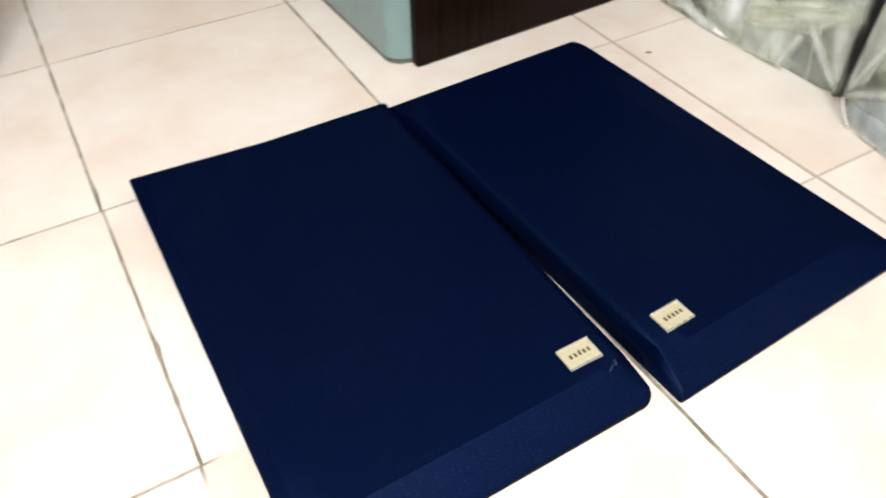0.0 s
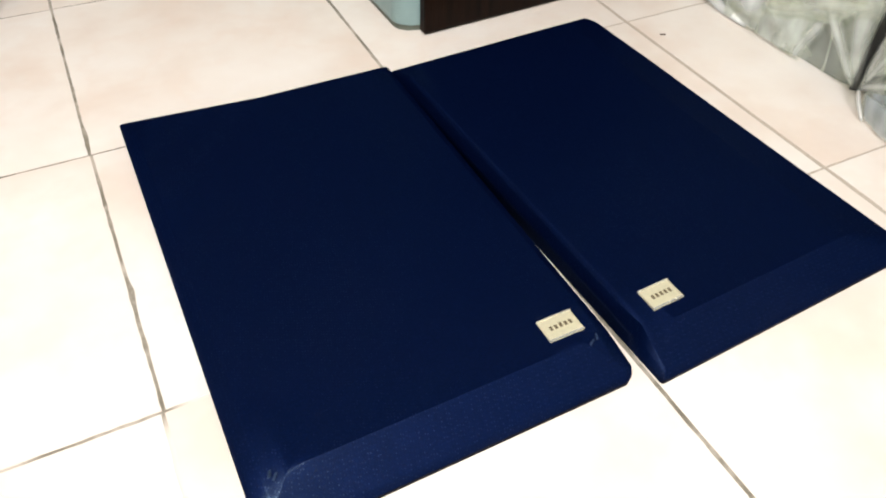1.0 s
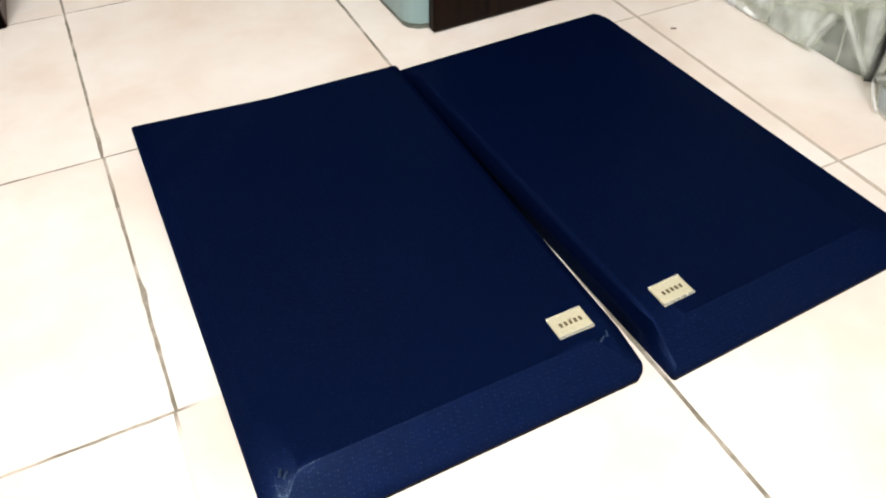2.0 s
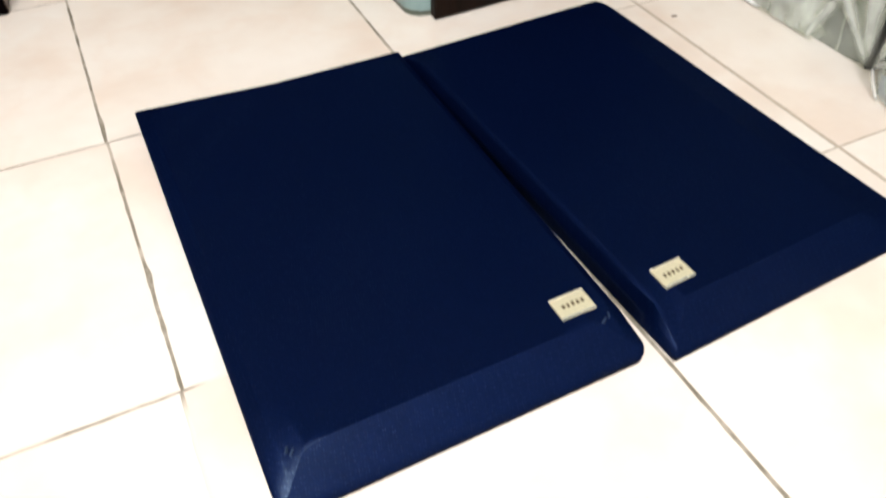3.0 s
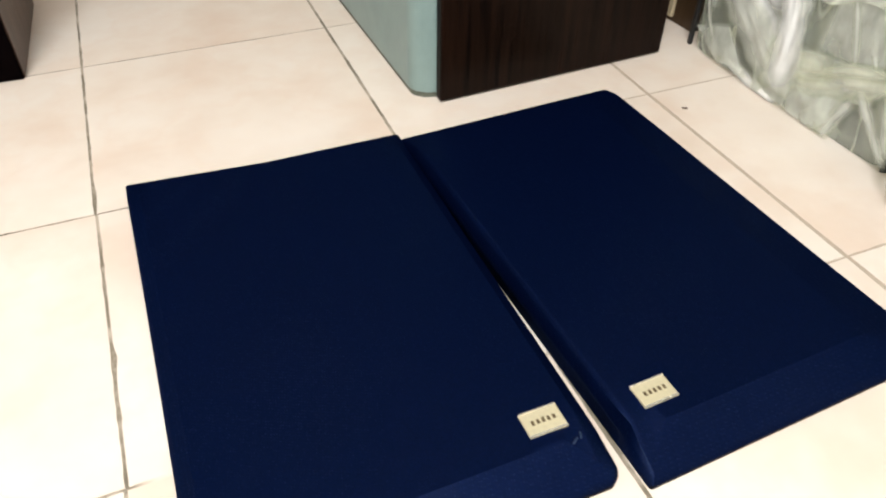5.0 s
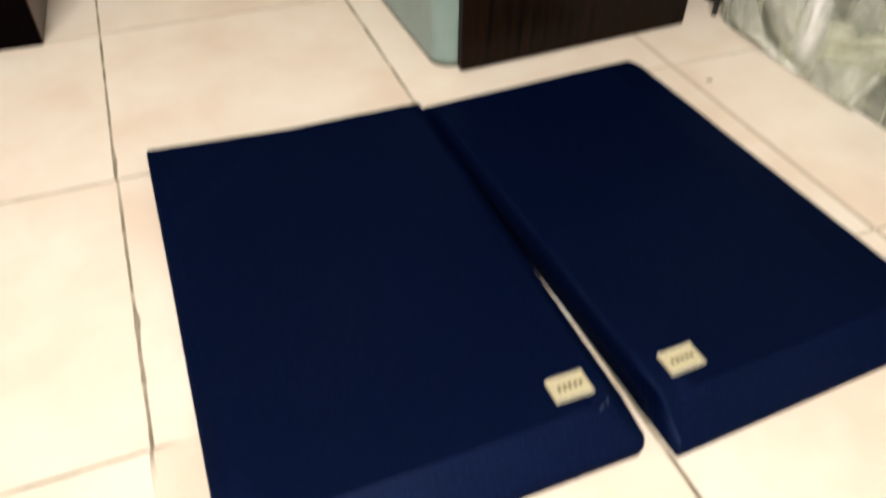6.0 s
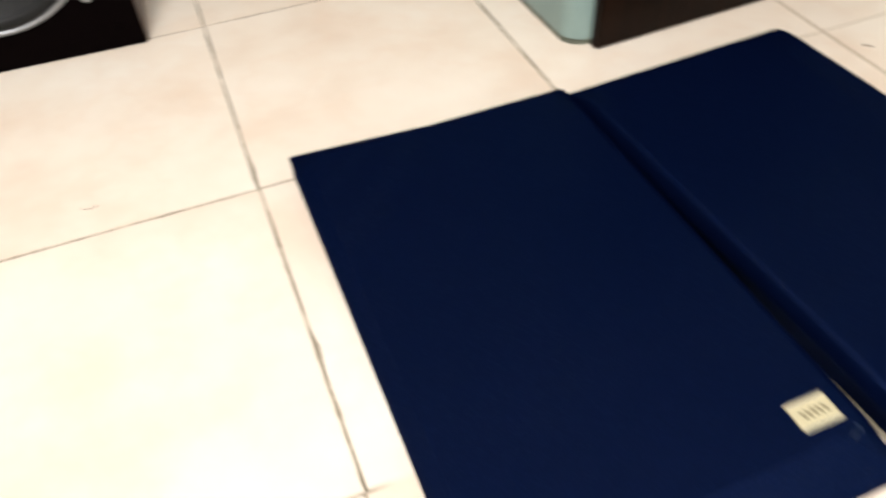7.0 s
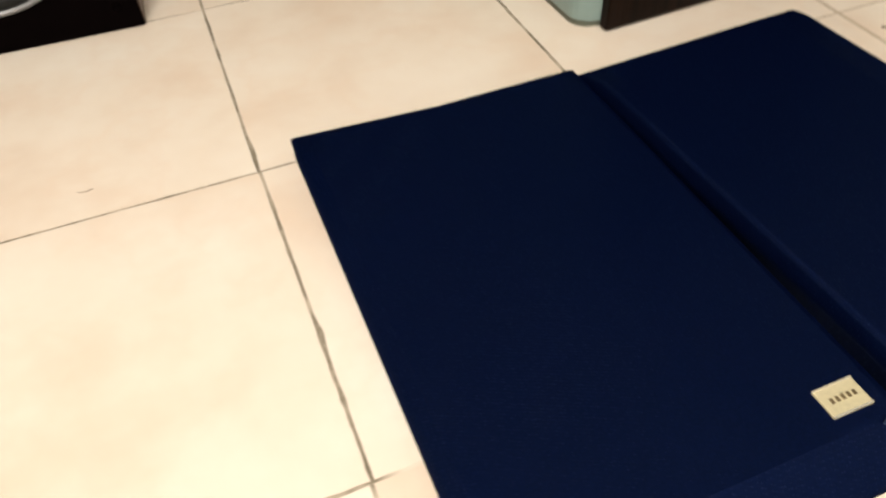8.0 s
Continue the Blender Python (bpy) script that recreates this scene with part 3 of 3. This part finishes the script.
def wrapped_box(m, w, d, h, r, seed, label, patches, strips, creases):
    ob = thing("wrapped_box", m, label, "wrapped box", "boxes in plastic bags")
    plan = [(w / 2 + x, d / 2 + y) for x, y in rounded(w, d, r, 0.0015, arc=6, side=2)]
    part("carton", prism(plan, 0.003, h), CARTON, ob, "grey box inside the bag")
    # contact shade along the foot, modelled as a thin black strip
    part("base_rim", prism([(w / 2 + x, d / 2 + y) for x, y in rounded(w, d, r, 0.0005, arc=6, side=2)], 0.0, 0.0032), TRIM_AND_SHADE, ob, "dark strip for the contact shade at the foot")
    # a black curved sheet added for the shade in the gap between the boxes
    arc = [radians(a) for a in range(215, 271, 11)]
    outline = [(r + (r + 0.0135) * math.cos(a), r + (r + 0.0135) * math.sin(a)) for a in arc]
    outline += [(w - r, -0.0135), (w - r, -0.0005)] + [(r + (r + 0.0005) * math.cos(a), r + (r + 0.0005) * math.sin(a)) for a in reversed(arc)]
    part("end_panel", prism(outline, 0.001, h - 0.01), TRIM_AND_SHADE, ob, "black sheet standing in for the shaded gap")
    bag = part("plastic_bag", film_shell(w, d, h, r, seed), FILM, ob, "crumpled clear plastic bag", smooth=True)
    for k, (material, points) in enumerate(patches):
        part("fold", fold_patch(points, seed + k), material, bag, "milky doubled fold of film", smooth=True)
    for k, (material, path, widths, proud) in enumerate(strips):
        part("strip", ribbon(path, widths, seed + 2 * k, proud, 3 if max(widths) > 0.02 else 1), material, bag, "pale strip for film folds and glare", smooth=True)
    for k, line in enumerate(creases):
        part("crease", crease(*line, seed + k), LAYER, bag, "pale sharp crease", smooth=False)
    return bag


first_bag = wrapped_box(
    pose(0.976, -0.295, 0, 0, 0, 1.7), 0.36, 0.415, 0.58, 0.038, 3, "grey box in a crumpled clear plastic bag on the tiles",
    # doubled patches: corners as distance along the side and height
    ((PATCH, ((0.400, 0.045), (0.335, 0.004), (0.262, 0.012), (0.325, 0.080))), (PATCH, ((0.200, 0.070), (0.185, 0.000), (0.100, 0.000), (0.078, 0.080))),
     (PATCH, ((0.265, 0.055), (0.250, 0.002), (0.175, 0.002), (0.175, 0.065))), (PATCH, ((0.165, 0.230), (0.165, 0.095), (0.000, 0.120), (0.010, 0.260))),
     (PATCH, ((0.395, 0.220), (0.395, 0.100), (0.365, 0.070), (0.335, 0.200))), (PATCH, ((0.190, 0.100), (0.185, 0.050), (0.060, 0.070), (0.000, 0.140))),
     (GATHERED, ((0.345, 0.170), (0.255, 0.050), (0.185, 0.034), (0.190, 0.120))), (GATHERED, ((0.300, 0.200), (0.270, 0.120), (0.180, 0.130), (0.195, 0.190))),
     (PATCH, ((0.165, 0.060), (0.145, 0.000), (0.110, 0.000), (0.090, 0.085)))),
    # strips: material, path, widths, how far they stand out
    ((PALE_FOLD, ((0.360, 0.180), (0.310, 0.118), (0.258, 0.076), (0.205, 0.036)), (0.080, 0.076, 0.070, 0.050), 0.019),
     (WHITE_GLARE_FOLD, ((0.230, 0.205), (0.208, 0.140), (0.198, 0.090), (0.200, 0.026)), (0.044, 0.050, 0.066, 0.056), 0.024),
     (OLIVE_FOLD, ((0.230, 0.075), (0.180, 0.085), (0.120, 0.100)), (0.050, 0.056, 0.040), 0.021),
     (OLIVE_FOLD, ((0.225, 0.056), (0.145, 0.070), (0.100, 0.092), (0.050, 0.114), (-0.005, 0.130)), (0.040, 0.048, 0.050, 0.046, 0.040), 0.017),
     (OLIVE_FOLD, ((0.190, 0.085), (0.140, 0.088), (0.095, 0.110), (0.030, 0.130)), (0.018, 0.020, 0.022, 0.016), 0.019),
     (PALE_FOLD, ((0.086, 0.102), (0.040, 0.055), (0.000, 0.012)), (0.030, 0.024, 0.010), 0.015),
     (PALE_FOLD, ((0.024, 0.170), (0.024, 0.090), (0.000, 0.008)), (0.060, 0.050, 0.012), 0.014),
     (PALE_FOLD, ((0.392, 0.130), (0.364, 0.060), (0.325, 0.016)), (0.016, 0.014, 0.010), 0.015),
     # a white strip laid on for the glare near the foot
     (WHITE_GLARE_FOLD, ((0.320, 0.024), (0.262, 0.012), (0.195, 0.006)), (0.018, 0.026, 0.016), 0.013),
     (PALE_FOLD, ((0.135, 0.210), (0.108, 0.150), (0.090, 0.100)), (0.012, 0.014, 0.008), 0.016),
     (PALE_FOLD, ((0.072, 0.230), (0.082, 0.160), (0.055, 0.110)), (0.018, 0.014, 0.010), 0.015),
     (PALE_FOLD, ((0.165, 0.065), (0.140, 0.030), (0.118, 0.004)), (0.022, 0.024, 0.016), 0.015),
     (PALE_FOLD, ((0.078, 0.076), (0.095, 0.035), (0.105, 0.000)), (0.024, 0.026, 0.022), 0.015)),
    ((0.036, 0.02, 0.03, 0.17, 0.0020), (0.180, 0.012, 0.150, 0.06, 0.0012), (0.30, 0.03, 0.36, 0.14, 0.0014)))
part("corner_trim", box(-0.004, 0.409, 0.0, 0.002, 0.417, 0.58, 0.0015), TRIM_AND_SHADE, first_bag.parent, "black corner edge")
part("loose_layer", sheet(0.045, 0.33, 0.185, 0.50, 4.0), LAYER, first_bag, "milky loose layer of plastic", smooth=True)
wrapped_box(
    pose(0.860, -0.690, 0, 0, 0, -13), 0.34, 0.37, 0.58, 0.012, 8, "second grey box in a clear plastic bag, close beside the first",
    ((GREY_PATCH, ((0.372, 0.034), (0.345, 0.000), (0.262, 0.004), (0.285, 0.050))), (PATCH, ((0.374, 0.24), (0.372, 0.040), (0.345, 0.060), (0.32, 0.24))),
     (GREY_PATCH, ((0.372, 0.036), (0.285, 0.030), (0.15, 0.02), (0.24, 0.12))), (PATCH, ((0.345, 0.080), (0.28, 0.13), (0.20, 0.25), (0.33, 0.24)))),
    ((WHITE_GLARE_FOLD, ((0.373, 0.037), (0.359, 0.018), (0.342, 0.003)), (0.009, 0.011, 0.007), 0.016),
 (PALE_FOLD, ((0.373, 0.036), (0.345, 0.056), (0.300, 0.082)), (0.007, 0.018, 0.024), 0.017),
     (PALE_FOLD, ((0.372, 0.036), (0.350, 0.100), (0.310, 0.200)), (0.010, 0.020, 0.024), 0.015),
     (PALE_FOLD, ((0.372, 0.030), (0.368, 0.110), (0.360, 0.240)), (0.012, 0.018, 0.018), 0.013)),
    ((0.25, 0.02, 0.21, 0.09, 0.0025),))

rear = thing("wooden_box", pose(0.990, 0.150, 0, 0, 0, 5), "dark brown wooden box with a brass strip, behind the wrapped box", "box")
part("body", box(0, 0, 0, 0.34, 0.34, 0.58, 0.003), REAR_WOOD, rear, "dark brown veneer")
part("strip", box(-0.007, 0.050, 0.010, 0.0005, 0.071, 0.5, 0.002), BRASS, rear, "brass strip")

crumb = tagged(part("crumb", box(-0.0042, -0.0015, 0.0, 0.0042, 0.0015, 0.0016, 0.0005), SPECK), "small dark crumb lying on a tile", "crumb")
crumb.matrix_world = pose(0.827, -0.056, 0.0002, 0, 0, -25)


bm = bmesh.new()
last = None
for k in range(11):
    a = radians(200 + 13 * k)
    ring = [bm.verts.new((0.008 * math.cos(a) * (1 + 0.03 * k) + dx, 0.006 * math.sin(a) + dy, 0.0004 + dz)) for dx, dy, dz in ((0, 0, 0.0006), (0.0004, 0, -0.0002), (-0.0003, 0.0003, -0.0002))]
    if last:
        for q in range(3):
            bm.faces.new((last[q], last[(q + 1) % 3], ring[(q + 1) % 3], ring[q]))
    last = ring
fibre = tagged(part("fibre", bm, SPECK), "small curled brown fibre lying on a tile", "fibre")
fibre.location = (-0.185, 0.052, 0)


# ---- floor tiles ----
def tile_mesh(seed, gaps, ragged, chip=0.0):
    """One tile: slab whose four edges wander a little. gaps: how far the edges stand back at the west (south end, north end), east (south end, north end), south, north."""
    rnd = random.Random(seed)
    (west_s, west_n), (east_s, east_n), south, north = gaps
    n = 36
    offs = [[rnd.uniform(0, 1) ** 3 * r + 0.12 * r * math.sin(i * 0.35 + seed) for i in range(n)] for r in ragged]
    if chip:
        for step, deep in ((-1, 0.0008), (0, 0.0022), (1, 0.0016), (2, 0.0006)):
            offs[3][round(chip * n) + step] += deep
    pts = []
    for k in range(4):
        for i in range(n):
            f, o = i / n, offs[k][i]
            f0 = 0 if i == 0 else o
            if k == 0:
                pts.append((west_s + (T - west_s - east_s) * f, south + f0))
            elif k == 1:
                pts.append((T - east_s - (east_n - east_s) * f - f0, south + (T - south - north) * f))
            elif k == 2:
                pts.append((T - east_n - (T - west_n - east_n) * f, T - north - f0))
            else:
                pts.append((west_n + (west_s - west_n) * f + f0, T - north - (T - south - north) * f))
    bm = bmesh.new()
    low, high = ([bm.verts.new((x, y, z)) for x, y in pts] for z in (-0.006, 0.0))
    m = len(pts)
    for i in range(m):
        bm.faces.new((low[i], low[(i + 1) % m], high[(i + 1) % m], high[i]))
    bm.faces.new(high)
    return bm


def joint_shift(i, j):
    """How far the joint west of tile i of row j lies off the grid, at its south and north end: the near rows are laid out of line."""
    if j >= 0 or i < 0:
        return 0.0, 0.0
    if j == -1:
        return (0.0055, 0.0015) if i < 2 else (0.005, 0.0)
    return ((0.004, 0.004), (0.0195, 0.014), (0.008, 0.006))[min(i, 2)]


meshes = {}
for i in range(-5, 6):
    for j in range(-8, 11):
        half_w, half_e = (0.0016 if k == 0 else 0.0030 if k == 2 else 0.0022 for k in (i, i + 1))
        west = tuple(half_w + d for d in joint_shift(i, j))
        east = tuple(half_e - d for d in joint_shift(i + 1, j))
        chip = {-1: 0.60, 0: 0.90, -2: 0.25}.get(j, 0.0) if i == 0 else 0.0
        kind = (west, east, chip, (i * 3 + j * 5) % 3)
        if kind not in meshes:
            ragged = (0.0008, 0.0010 if i == -1 else 0.0008, 0.0008, 0.0010 if i == 0 else 0.0008)
            meshes[kind] = part("tile", tile_mesh(11 + len(meshes), (west, east, 0.0015, 0.0015), ragged, chip), TILE, floor)
            ob = meshes[kind]
        else:
            ob = new("tile", meshes[kind].data)
            ob.parent = floor
        ob.location = (i * T, j * T, 0)
